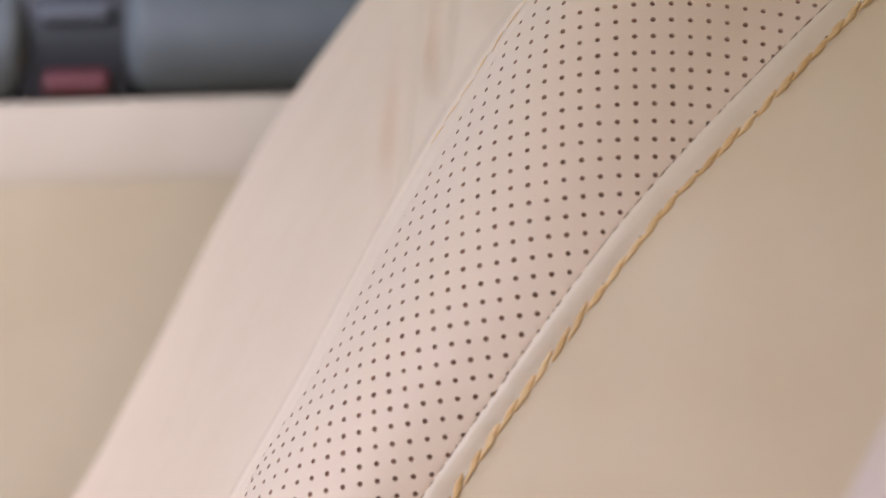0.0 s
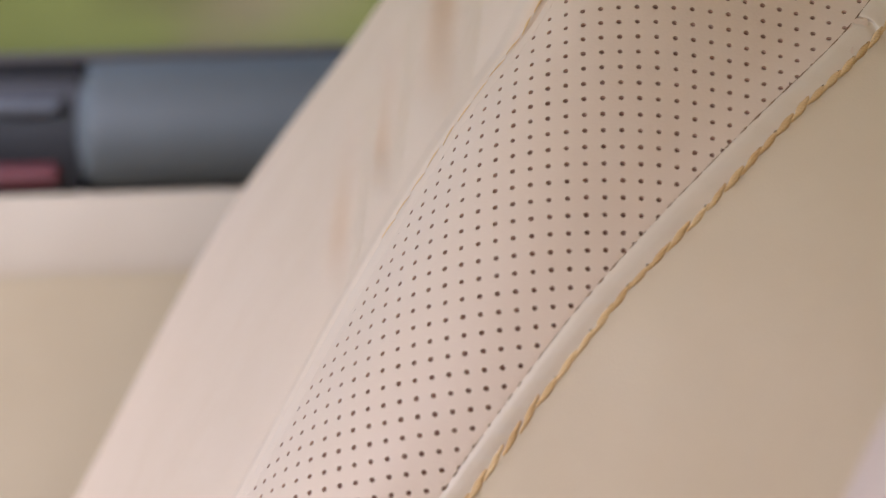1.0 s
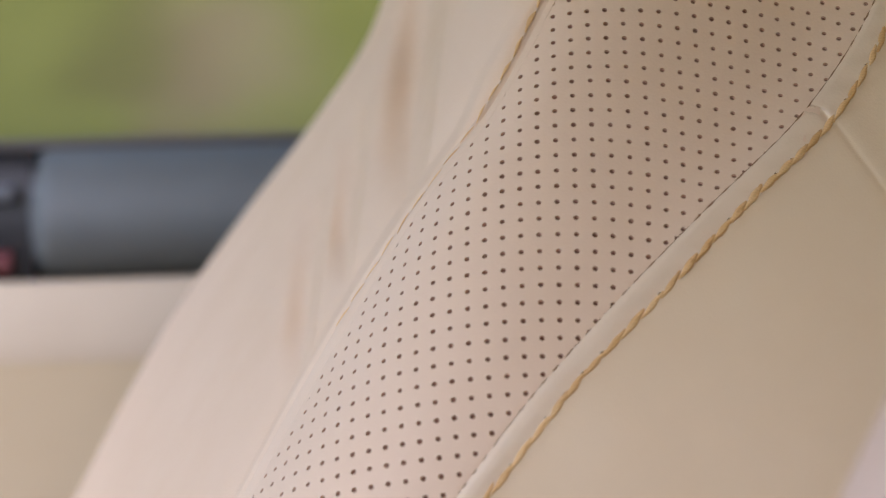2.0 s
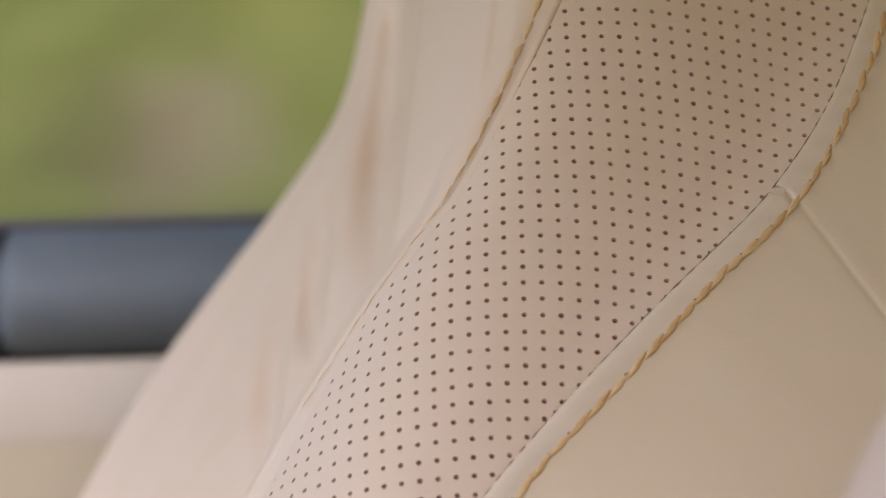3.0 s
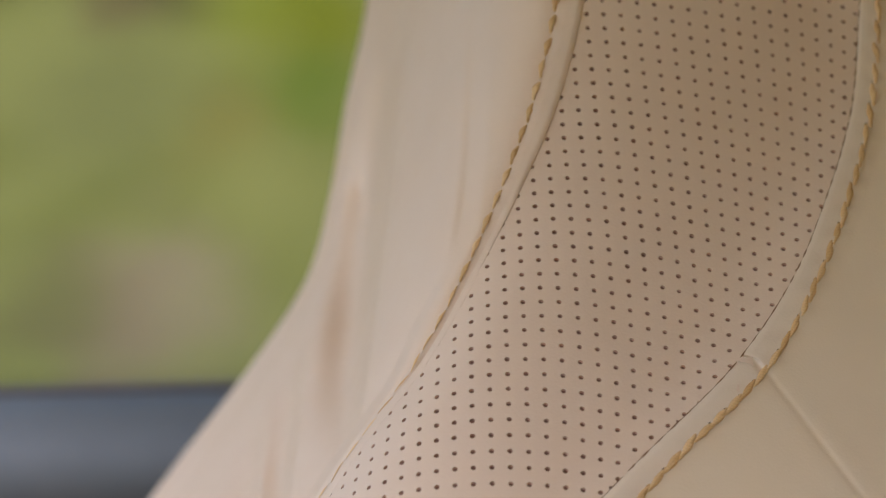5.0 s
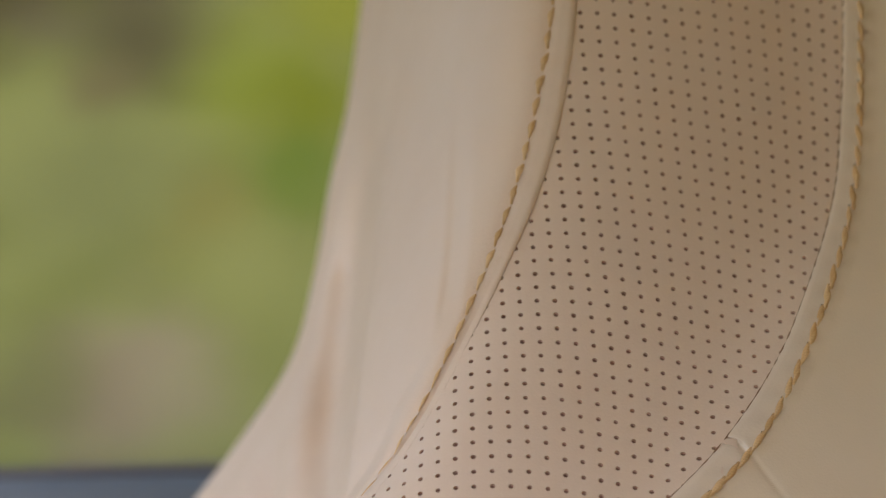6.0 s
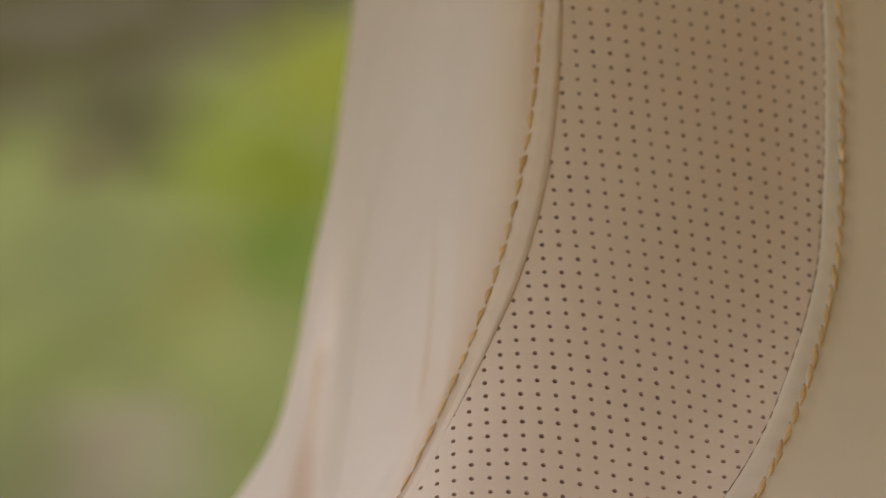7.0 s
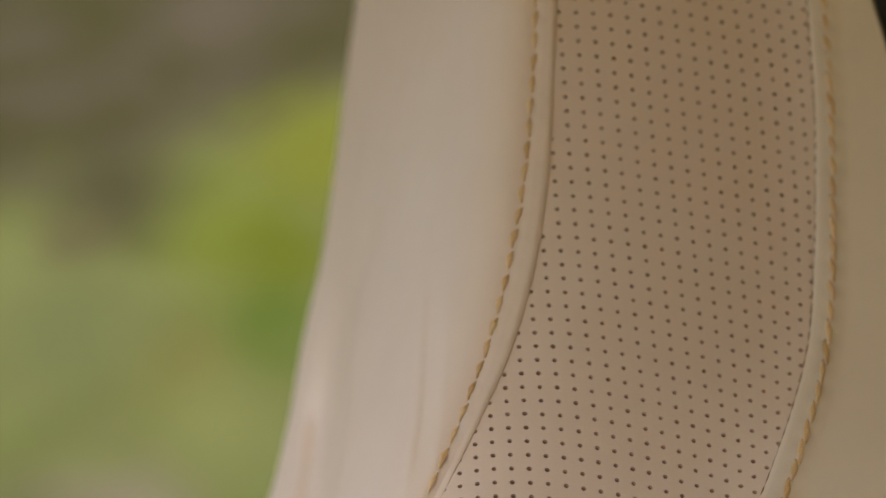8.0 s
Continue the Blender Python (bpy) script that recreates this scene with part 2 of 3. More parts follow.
# the way the punched rows run over the insert: polynomials of the eighth degree
ROW_U = [53.264, 5.544, -1.182, -3.093, 2.994, 2.327, -29.631, 7.888, 21.952, 76.217, 34.838, -23.302, -46.008, 12.172, -47.256, 21.665, 37.621, 26.529, -84.849, -12.929, 60.581, 1.176, 15.186, -19.312, -51.584, 28.571, 42.335, 59.701, -7.727, -18.599, 10.472, 36.731, 22.359, -2.025, 37.672, 25.003, -21.122, 41.304, 3.868, -9.777, 32.854, -50.044, 3.391, -35.987, -8.177]
ROW_V = [106.389, -119.552, -11.142, -35.873, -2.296, 20.286, 0.47, 2.282, 3.014, 13.335, -56.584, 14.936, 60.544, 11.577, -51.23, -13.307, 26.75, -53.402, 66.653, 6.064, -32.986, 8.282, -48.216, 6.182, 29.374, -11.211, -59.716, 23.71, -56.11, -4.871, 20.847, -65.746, 19.936, 9.299, 0.09, -27.703, 9.141, 63.12, 4.094, -10.478, 52.32, -13.515, 15.525, -16.164, -2.282]


def punched(i, j):
    """u and v of the hole in column i and row j."""
    a, b = (np.asarray(i, float) - 2) / 20, (np.asarray(j, float) + 20) / 40
    terms = [(p, q) for p in range(9) for q in range(9 - p)]
    return sum(c * a ** p * b ** q for c, (p, q) in zip(ROW_U, terms)), sum(c * a ** p * b ** q for c, (p, q) in zip(ROW_V, terms))


def ripple(u, v, size, seed=0.0):
    """Gentle unevenness between -1 and 1."""
    u, v = np.broadcast_arrays(np.asarray(u, float), np.asarray(v, float))
    return np.array([noise.noise((a / size, b / size, seed)) for a, b in zip(u.ravel(), v.ravel())]).reshape(u.shape)


def open_seam(v):
    """How far the seam at the centre panel gapes: closed low on the backrest."""
    return step((np.asarray(v, float) - 15) / 70)


def insert_depth(u, v):
    """Depth of the insert, tucked in at both seams."""
    tuck = 0.4 * np.maximum(LEFT_EDGE(v) - u, 0) + 0.35 * np.maximum(u - RIGHT_EDGE(v) - 0.3, 0)
    return relief(u, v) + tuck + 0.04 * open_seam(v) * bell((u - RIGHT_EDGE(v)) / 1.2)


# ---- the seat ----
seat = tagged(new("car_seat"), "cream leather car seat with perforated insert and ochre stitching", "seat")
seat.location = (0.1, 0.75, 0.32)
bpy.context.view_layer.update()
_to_seat = Matrix.Translation(-Vector(seat.location))


def of_seat(ob):
    ob.parent = seat
    ob.matrix_parent_inverse = _to_seat
    return ob


def build_insert():
    """Perforated leather: every hole is cut through, with a soft lip and a wall."""
    I0, I1, J0, J1 = -38, 30, -56, 26
    half_i = np.arange(2 * I0 - 1, 2 * I1 + 2) / 2
    half_j = np.arange(2 * J0 - 1, 2 * J1 + 2) / 2
    gi, gj = np.meshgrid(half_i, half_j, indexing="ij")
    U, V = punched(gi, gj)
    D = insert_depth(U, V) + 0.25 * ripple(U, V, 16, 3.0)
    P = spot(U, V, D)
    verts, faces, seen, walls = [], [], {}, []

    def corner(a, b):
        if (a, b) not in seen:
            seen[a, b] = len(verts)
            verts.append(P[a, b])
        return seen[a, b]

    ring = [(0, 0), (1, 0), (2, 0), (2, 1), (2, 2), (1, 2), (0, 2), (0, 1)]
    start = math.atan2(-1, -1)
    rnd = random.Random(4)
    for i in range(I0, I1 + 1):
        for j in range(J0, J1 + 1):
            if not np.interp(j, (-56, -44, -30, -20, -12, -6, 0, 6, 12, 18, 26), (4, 4, 2, -1, -6, -10, -14, -19, -24, -29, -35.5)) <= i <= np.interp(j, (-56, -35, -19, 0, 26), (29, 27, 23, 13, -4)):
                continue
            a, b = 2 * (i - I0), 2 * (j - J0)
            u, v = U[a + 1, b + 1], V[a + 1, b + 1]
            if not -72 < v < 226 or not LEFT_EDGE(v) - 2.6 < u < RIGHT_EDGE(v) + 3.0:
                continue
            c = P[a + 1, b + 1]
            ei, ej = (P[a + 2, b + 1] - P[a, b + 1]), (P[a + 1, b + 2] - P[a + 1, b])
            n = np.cross(ei, ej)
            n /= np.linalg.norm(n)
            if n[1] < 0:
                n = -n
            x = ei / np.linalg.norm(ei)
            y = ej - x * (ej @ x)
            y /= np.linalg.norm(y)
            outer = [corner(a + p, b + q) for p, q in ring]
            if not LEFT_EDGE(v) - 0.6 < u < RIGHT_EDGE(v) + 1.2:
                mid = len(verts)
                verts.append(c)
                for k in range(8):
                    faces.append((outer[k], outer[(k + 1) % 8], mid))
                continue
            c = c + x * rnd.gauss(0, 2.5e-5) + y * rnd.gauss(0, 2.5e-5)
            size = rnd.uniform(0.94, 1.06)
            rings = []
            for radius, deep in ((0.88e-3, 0.0), (0.585e-3, 0.0), (0.555e-3, 0.03e-3), (0.53e-3, 0.2e-3), (0.52e-3, 0.75e-3)):
                rings.append(range(len(verts), len(verts) + 16))
                for k in range(16):
                    w = start + k * math.pi / 8
                    verts.append(c + size * radius * (x * math.cos(w) + y * math.sin(w)) + n * deep)
            r0 = rings[0]
            for k in range(8):
                o, o2 = outer[k], outer[(k + 1) % 8]
                faces.append((o, r0[2 * k + 1], r0[2 * k]))
                faces.append((o, o2, r0[(2 * k + 2) % 16], r0[2 * k + 1]))
            for n_ring, (ra, rb) in enumerate(zip(rings, rings[1:])):
                for k in range(16):
                    if n_ring > 1:
                        walls.append(len(faces))
                    faces.append((ra[k], ra[(k + 1) % 16], rb[(k + 1) % 16], rb[k]))
    ob = of_seat(mesh("perforated_insert", verts, faces, CREAM_INSERT, None, "cream leather insert punched with rows of small holes"))
    ob.data.materials.append(CUT_EDGE)
    for k in walls:
        ob.data.polygons[k].material_index = 1
    # the dark layer under the holes
    v = np.linspace(-70, 224, 100)[:, None]
    s = np.linspace(0, 1, 60)[None, :]
    u = LEFT_EDGE(v) + 0.5 + (RIGHT_EDGE(v) - LEFT_EDGE(v)) * s
    of_seat(sheet("insert_backing", spot(u, v, insert_depth(u, v) + 0.8), FOAM, None, "dark backing under the holes", True))


KINK_V = 73.0


def right_depth(v):
    return relief(RIGHT_EDGE(v), v)


def panel_depth(x, v):
    """Centre panel, x mm to the right of the stitch line."""
    return right_depth(v) + 0.02 + (0.05 + 0.35 * open_seam(v)) * step(x / 5) - 0.06 * np.maximum(x - 4, 0)


def quilt(u, v):
    """Distance from the slanting quilting seam, and how far along it."""
    ax, ay, bx, by = 109.9, 68.8, 133.6, 36.9
    ln = math.hypot(bx - ax, by - ay)
    tx, ty = (bx - ax) / ln, (by - ay) / ln
    return (u - ax) * ty - (v - ay) * tx, (u - ax) * tx + (v - ay) * ty


def build_right_side():
    v = np.concatenate([np.linspace(-76, 62, 190), np.linspace(62.15, 80, 120), np.linspace(80.7, 232, 210)])[:, None]
    q = np.concatenate([[-0.05, -0.03, -0.01, 0.01, 0.03, 0.06, 0.1, 0.15], np.linspace(0.2, 1.0, 20)])[None, :]
    e, s = RIGHT_EDGE(v), RIGHT_STITCH(v)
    u = e + (s - e) * q
    height = 0.8 * np.sqrt(np.clip((q + 0.02) / 0.25, 0, 1)) * (1 - (0.75 - 0.35 * open_seam(v)) * step((q - 0.4) / 0.6))
    # the upper strip laps over the lower one
    lap = v - (KINK_V - 3.6 * np.clip(q, 0, 1) ** 2)
    tuck = 0.75 * bell((lap + 0.55) / 0.75) + 0.35 * np.exp(-np.maximum(-lap, 0) / 2.5) * (lap < 0) - 0.36 * step((lap + 0.25) / 0.5) * np.exp(-np.maximum(lap, 0) / 3.5)
    pucker = 0.25 * np.sin(v * 1.05 + q) * q
    d = right_depth(v) + 0.16 + 0.1 * open_seam(v) - height * (0.75 + 0.25 * open_seam(v)) + tuck + pucker + 0.25 * ripple(u, v, 9, 7.0) - 40 * np.minimum(q, 0)
    of_seat(sheet("welt", spot(u, v, d), WELT_LIT_RIGHT, None, "rolled cream leather welt along the seam"))
    # brown lock-stitch thread between insert and welt, dark also for the crease's shade
    w = np.linspace(-76, 232, 700)
    c = spot(RIGHT_EDGE(w), w, right_depth(w) + 0.14 - 0.15 * open_seam(w) + 0.1 * np.sin(w * 2.2))
    side = np.gradient(c, axis=0)
    side /= np.linalg.norm(side, axis=1)[:, None]
    out = np.cross(side, np.array([0, 1.0, 0]))
    a = np.linspace(0, 2 * math.pi, 9)
    thick = (0.14 + 0.08 * np.sin(w * 1.9) + 0.06 * ripple(w, 0 * w, 4, 8.0))[:, None, None] * 1e-3
    tube = c[:, None, :] + thick * (np.cos(a)[None, :, None] * out[:, None, :] + np.sin(a)[None, :, None] * np.array([0, 1.0, 0]))
    of_seat(sheet("seam_thread_and_crease", tube, SEAM, None, "dark brown thread in the seam, standing also for the crease's shade"))
    # centre panel
    v = np.linspace(-78, 234, 760)[:, None]
    far = 150.4 + 0.24 * (216.7 - v) + 22 * step((190 - v) / 80)
    t = np.linspace(0, 1, 210)[None, :] ** 1.2
    s = RIGHT_STITCH(v) - 0.3
    u = s + (far - s) * t
    dist, along = quilt(u, v)
    live = step((along + 3) / 4)
    groove = (0.45 * bell(dist / 0.5) - 0.16 * bell((np.abs(dist) - 3) / 2.8)) * live
    scallop = (0.08 + 0.27 * open_seam(v)) * bell((u - s) / 3.0) * np.sin(v * 1.05)
    d = panel_depth(u - s, v) + groove + scallop + 0.7 * ripple(u, v, 38, 1.0) + 0.2 * ripple(u, v, 11, 5.0)
    d = d + 60 * step((t - 0.97) / 0.03) ** 2
    of_seat(sheet("centre_panel", spot(u, v, d), CREAM, None, "smooth cream leather centre panel with a quilting seam"))


def valley(x, gentle, steep):
    """A crease: it sinks gently over some mm up to x = 0 and rises steeply after."""
    return np.where(x < 0, step(1 + x / gentle), step(1 - x / steep))


def left_depth(v):
    return relief(LEFT_EDGE(v), v)


def left_stitch_depth(v):
    return left_depth(v) + 1.0 + 2.0 * step((75 - v) / 40)


def build_left_side():
    v = np.linspace(-76, 232, 360)[:, None]
    q = np.concatenate([[-0.3, -0.2, -0.1, -0.05, -0.03, -0.01, 0.01, 0.03, 0.06, 0.1, 0.15], np.linspace(0.2, 1.0, 14)])[None, :]
    e, s = LEFT_EDGE(v), LEFT_STITCH(v)
    u = e + (s - e) * q
    height = 1.3 * np.sqrt(np.clip((q + 0.02) / 0.25, 0, 1)) * (1 - 0.3 * step((q - 0.6) / 0.4)) * (0.3 + 0.7 * step((v - 70) / 50))
    d = left_depth(v) - 0.2 + 0.45 * step((v - 70) / 50) + (left_stitch_depth(v) - left_depth(v) + 0.1) * np.clip(q, 0, 1) - height
    d = d + 0.2 * np.sin(v * 1.05) * q - 40 * np.minimum(q, 0) * (0.08 + 0.92 * step((v - 70) / 50))
    slope = np.clip(relief(e, v) - relief(e + 1.0, v), 0.0, 1.2)
    plain = np.where(u > e, relief(np.maximum(u, e), v) - 0.03, left_depth(v) - 0.03 + slope * np.clip(e - u, 0, 2.2) + 0.2 * np.clip(e - u, 0, 2.5) ** 2) + 0.3 * (q < -0.25)
    plain = np.minimum(plain, left_stitch_depth(v) + 0.1 + 1.5 * step((80 - v) / 30))
    upper = step((v - 88) / 32)
    d = plain + (d - plain) * upper + 0.2 * ripple(u, v, 9, 2.0) * upper + 0.25 * ripple(u, v, 16, 3.0) * (1 - upper)
    low = step((80 - v) / 30)
    curl = np.array([[0.2, 0.5, 0.9, 1.5, 2.6, 4.0]])
    u = np.concatenate([u, s + low * np.array([[-0.5, -1.0, -1.3, -1.3, -0.4, 1.2]])], 1)
    d = np.concatenate([d, d[:, -1:] + curl * (0.3 + 1.4 * low)], 1)
    of_seat(sheet("welt", spot(u, v, d), WELT_LIT_LEFT, None, "rolled cream leather welt along the seam", True))
    # side panel: a narrow roll beside the stitches, then it falls away to the far outline and round it
    v = np.linspace(-78, 234, 360)[:, None]
    w = 1.25 * np.linspace(0, 1, 190)[None, :] ** 1.35 * math.pi / 2
    s, o = LEFT_STITCH(v) + 0.4 + 1.0 * step((80 - v) / 30), OUTLINE(v)
    u = s + (o - s) * np.sin(w)
    x = LEFT_STITCH(v) - u
    wide = np.interp(v, (0, 20, 45, 66, 79, 90, 97, 110), (0.4, 0.9, 1.6, 2.0, 4.2, 3.7, 2.6, 2.0))
    d = left_stitch_depth(v) + 0.3 + 1.2 * step((80 - v) / 30) + 250 * (1 - np.cos(w)) + 55 * step((105 - v) / 70) * np.sin(w)
    d = d + 5 * step((104 - v) / 50) * step((x - wide + 0.6) / 2.4) - 0.5 * bell((x - 0.55 * wide) / (0.4 * wide)) * step((110 - v) / 25)
    fold_1 = valley(u - (12.8 + (v - 55.2) * 0.12), 10.0, 5.0) * step((v - 47) / 18) * step((165 - v) / 60)
    fold_2 = valley(u - (1.6 + (v - 57.7) * 0.125), 7.0, 2.6) * step((v - 32) / 14) * step((80 - v) / 18)
    fold_4 = valley(u - (-6.8 + (v - 44.2) * 0.125), 7.0, 2.6) * step((v - 5) / 25) * step((64 - v) / 16)
    fold_3 = valley(-(u - (42.2 + (v - 120) * 0.05 - 0.003 * np.maximum(122 - v, 0) ** 2)), 4.5, 2.2) * step((v - 92) / 15) * step((175 - v) / 45)
    d = d + np.interp(v, (50, 62, 85, 110), (10, 17, 50, 74)) * fold_1 + 18 * fold_2 + 15 * fold_4 + 1.4 * fold_3 + 1.0 * ripple(u, v, 30, 9.0)
    of_seat(sheet("side_panel", spot(u, v, d), CREAM_SIDE, None, "cream leather side panel with soft creases", True))


def stitch_mesh(swing, bulge):
    """One sewn stitch of two-ply thread, 6 mm long, from its thin tail to its full head along x (z is out, y to the left)."""
    verts, faces = [], []
    n, m = 14, 7
    for ply in range(2):
        for k in range(n):
            f = k / (n - 1)
            x = (f - 0.5) * 6.0e-3
            a = f * 5.5 + ply * math.pi
            full = math.sin(math.pi * min(1.0, 0.04 + 0.96 * f) ** 1.25) ** 0.6
            thick = (0.13 + 0.33 * full) * 1e-3
            rise = 0.62e-3 * math.sin(math.pi * f) ** 0.6 - 0.42e-3
            side = swing * (f - 0.5) + bulge * math.sin(math.pi * f)
            c = Vector((x, side + 0.23e-3 * full * math.cos(a), rise + 0.16e-3 * math.sin(a)))
            for g in range(m):
                b = g * 2 * math.pi / m
                verts.append(c + Vector((0, thick * math.cos(b), 0.8 * thick * math.sin(b))))
        base = ply * n * m
        for k in range(n - 1):
            for g in range(m):
                p, q = base + k * m + g, base + k * m + (g + 1) % m
                faces.append((p, q, q + m, p + m))
    me = bpy.data.meshes.new("stitch")
    me.from_pydata(verts, [], faces)
    me.materials.append(THREAD)
    me.polygons.foreach_set("use_smooth", [True] * len(me.polygons))
    return me


def sew(shape, curve, depth, v0, v1, anchor, pitch, lift, thick, roll, long, pit):
    """Stitches along a seam; pitch gives their length in mm at v, and one of them ends at the anchor."""
    v = np.linspace(v0, v1, 3000)
    flat = np.concatenate([[0], np.cumsum(np.hypot(np.diff(curve(v)), np.diff(v)))])
    count = np.concatenate([[0], np.cumsum(np.diff(flat) / np.interp((v[1:] + v[:-1]) / 2, *pitch))])
    count = count - np.interp(anchor, v, count)
    ends = np.interp(np.arange(math.ceil(count[0]), math.floor(count[-1]) + 1), count, v)
    rnd = random.Random(11)
    pits, rims = [], []
    for low, high in zip(ends, ends[1:]):
        a, b = [Vector(spot(curve(g), g, depth(g))) for g in (low, high)]
        c, x, place = (a + b) / 2, (b - a).normalized(), (low + high) / 2
        w = radians(roll(place))
        z = Vector((-math.sin(w), -math.cos(w), 0.1))
        z = (z - x * z.dot(x)).normalized()
        y = z.cross(x)
        m = Matrix((x, y, z)).transposed().to_4x4() @ Matrix.Rotation(radians(rnd.gauss(0, 2.5)), 4, "Z")
        ob = of_seat(new("stitch", shape))
        wide = thick(place) * rnd.uniform(0.88, 1.12)
        ob.matrix_basis = Matrix.Translation(c + z * lift(place) + y * rnd.gauss(0, 6e-5)) @ m @ Matrix.Diagonal(((b - a).length / 6e-3 * long(place) * rnd.uniform(0.96, 1.05), wide, (0.75 if pit else 0.5) * wide, 1))
        if pit:
            # brown cone at the stitch's head, coloured as the needle pit's shade
            o, k = b + y * 0.58e-3 + x * 0.25e-3 + z * (lift(place) - 0.05e-3), len(pits)
            pits.append(o + z * 0.25e-3)
            pits += [o + (x * math.cos(q) * 2.4 + y * math.sin(q)) * pit * rnd.uniform(0.8, 1.2) for q in [n * math.pi / 4 for n in range(8)]]
            rims += [(k, k + 1 + n, k + 1 + (n + 1) % 8) for n in range(8)]
    if pit:
        of_seat(mesh("pit_shade_cones", pits, rims, PIT_SHADE, None, "raised brown cones coloured as the shade in the needle pits"))


build_insert()
build_right_side()
build_left_side()


def build_rest_of_seat():
    """Near bolster, rear shell, and what carries the backrest below the view."""
    v = np.linspace(-78, 95, 90)[:, None]
    w = np.linspace(-0.35, 1.0, 60)[None, :] * math.pi
    limb = 117.0 + 0.49 * v + 0.0012 * np.maximum(v, 0) ** 2
    u = limb + 45 * (1 - np.cos(w))
    d = -175 - 55 * np.sin(w) + 1.0 * ripple(u, v, 25, 4.0)
    of_seat(sheet("near_bolster", spot(u, v, d), LIT_BOLSTER, None, "cream leather bolster nearest the windscreen, tinted rosy for the light on it"))
    v = np.linspace(-78, 234, 40)[:, None]
    t = np.linspace(0, 1, 30)[None, :]
    o = OUTLINE(v) + 3
    u = o + (150 - o) * t
    d = 275 + left_stitch_depth(v) + 40 * np.sin(np.pi * t)
    of_seat(sheet("rear_shell", spot(u, v, d), BLACK, None, "black plastic rear shell"))
    of_seat(block("lower_backrest", (0.26, 0.18, 0.50), pose(0.09, 0.66, 0.70, -12), CREAM, None, "", 0.05))
    of_seat(block("cushion", (0.50, 0.52, 0.16), pose(0.05, 0.42, 0.50, 4), CREAM, None, "", 0.05))
    of_seat(block("seat_base", (0.40, 0.46, 0.20), pose(0.06, 0.50, 0.37), BLACK, None, "", 0.02))


build_rest_of_seat()


# ---- the door ----
def extrude(name, profile, u0, u1, material, parent, label="", cap=0.0, slope=0.03, n=24):
    """A long moulding: profile of (v, d), run from u0 to u1, its ends rounded over cap mm."""
    pr = np.array(profile, float)
    mid = pr.mean(0)
    u = np.linspace(u0, u1, n)
    if cap:
        u = np.concatenate([u0 + cap * (1 - np.cos(np.linspace(0, math.pi / 2, 8))), np.linspace(u0 + cap, u1 - cap, n)[1:-1],
                            u1 - cap * (1 - np.cos(np.linspace(math.pi / 2, 0, 8)))])
    rows = []
    for x in u:
        k = 1.0
        if cap:
            e = min(x - u0, u1 - x, cap) / cap
            k = 0.55 + 0.45 * math.sqrt(max(0.0, 1 - (1 - e) ** 2))
        p = mid + (pr - mid) * k
        rows.append(spot(x, p[:, 0] - 0.5 + slope * (x + 66), p[:, 1]))
    ob = sheet(name, rows, material, None, label)
    ob.parent = parent
    ob.matrix_parent_inverse = Matrix.Translation(-Vector(door.location)) if parent == door else Matrix()
    if cap:
        me = ob.data
        c = len(pr)
        bm = bmesh.new()
        bm.from_mesh(me)
        bm.verts.ensure_lookup_table()
        for r in (0, len(u) - 1):
            bm.faces.new([bm.verts[r * c + k] for k in range(c - 1)])
        bm.to_mesh(me)
        bm.free()
    return ob


def arc(v, d, rv, rd, a0, a1, n=20):
    return [(v + rv * math.sin(radians(a)), d - rd * math.cos(radians(a))) for a in np.linspace(a0, a1, n)]


door = tagged(new("door_1"), "tan leather car door with slate grey top roll and black latch", "door", "", "structure")
door.location = (-0.05, 1.1, 0.3)
bpy.context.view_layer.update()
extrude("door_panel", [(-330, 545), (-120, 505)] + [(x, 500) for x in np.linspace(-100, 8, 12)] + [(17, 500)],
        -420, 420, TAN, door, "tan leather door panel")
extrude("door_ledge", [(14.5, 503)] + arc(24.6, 501, 9.3, 3, -85, 85, 22) + [(33.9, 506), (33.9, 560)], -420, 420, LEDGE, door, "padded cream leather ledge")
extrude("top_roll", arc(48.9, 530, 14.4, 34, -180, 180, 40), -71, 420, SLATE, door, "slate grey padded roll", 5)
extrude("top_roll", arc(48.9, 530, 14.4, 34, -180, 180, 40), -420, -92.5, SLATE, door, "slate grey padded roll", 5)
latch = extrude("latch_housing", [(34, 512), (36, 508), (58, 508), (63, 512), (63, 550), (34, 550), (34, 512)], -94, -70, BLACK, door, "black latch recess between the rolls")
extrude("latch_lever", arc(53.5, 508, 2.4, 8, -180, 180, 16), -90, -74, GREY, latch, "grey latch lever", 1)
extrude("latch_flag", arc(38.2, 508, 2.8, 7, -180, 180, 16), -89, -74.5, RED, latch, "red latch flag", 1)
extrude("window_seal", arc(64.0, 545, 1.7, 18, -180, 180, 16), -420, 420, SEAL, door, "dark brown rubber window seal")
extrude("outer_skin", [(64, 566), (58, 585), (20, 600), (-120, 612), (-330, 600)], -420, 420, PAINT, door, "silver painted outer skin")

# ---- pillar, and unseen floor, roof and walls that shape the light ----
car_floor = block("car_floor", (2.24, 2.42, 0.31), (-0.20, 0.26, 0.165), CARPET, None, "tan carpeted car floor on a plain sill, unseen, warming the bounced light", 0.02)
tagged(car_floor, "", "floor", "", "structure")
# Unseen roof, placed so its edge shades the upper part of the seat.
roof = block("added_roof", (1.30, 1.70, 0.05), (0.28, 0.60, 1.50), BOUNCE_LINING, None, "unseen car roof, added to shade the upper seat, with warm reflecting cloth", 0.02)
tagged(roof, "", "ceiling", "", "structure")
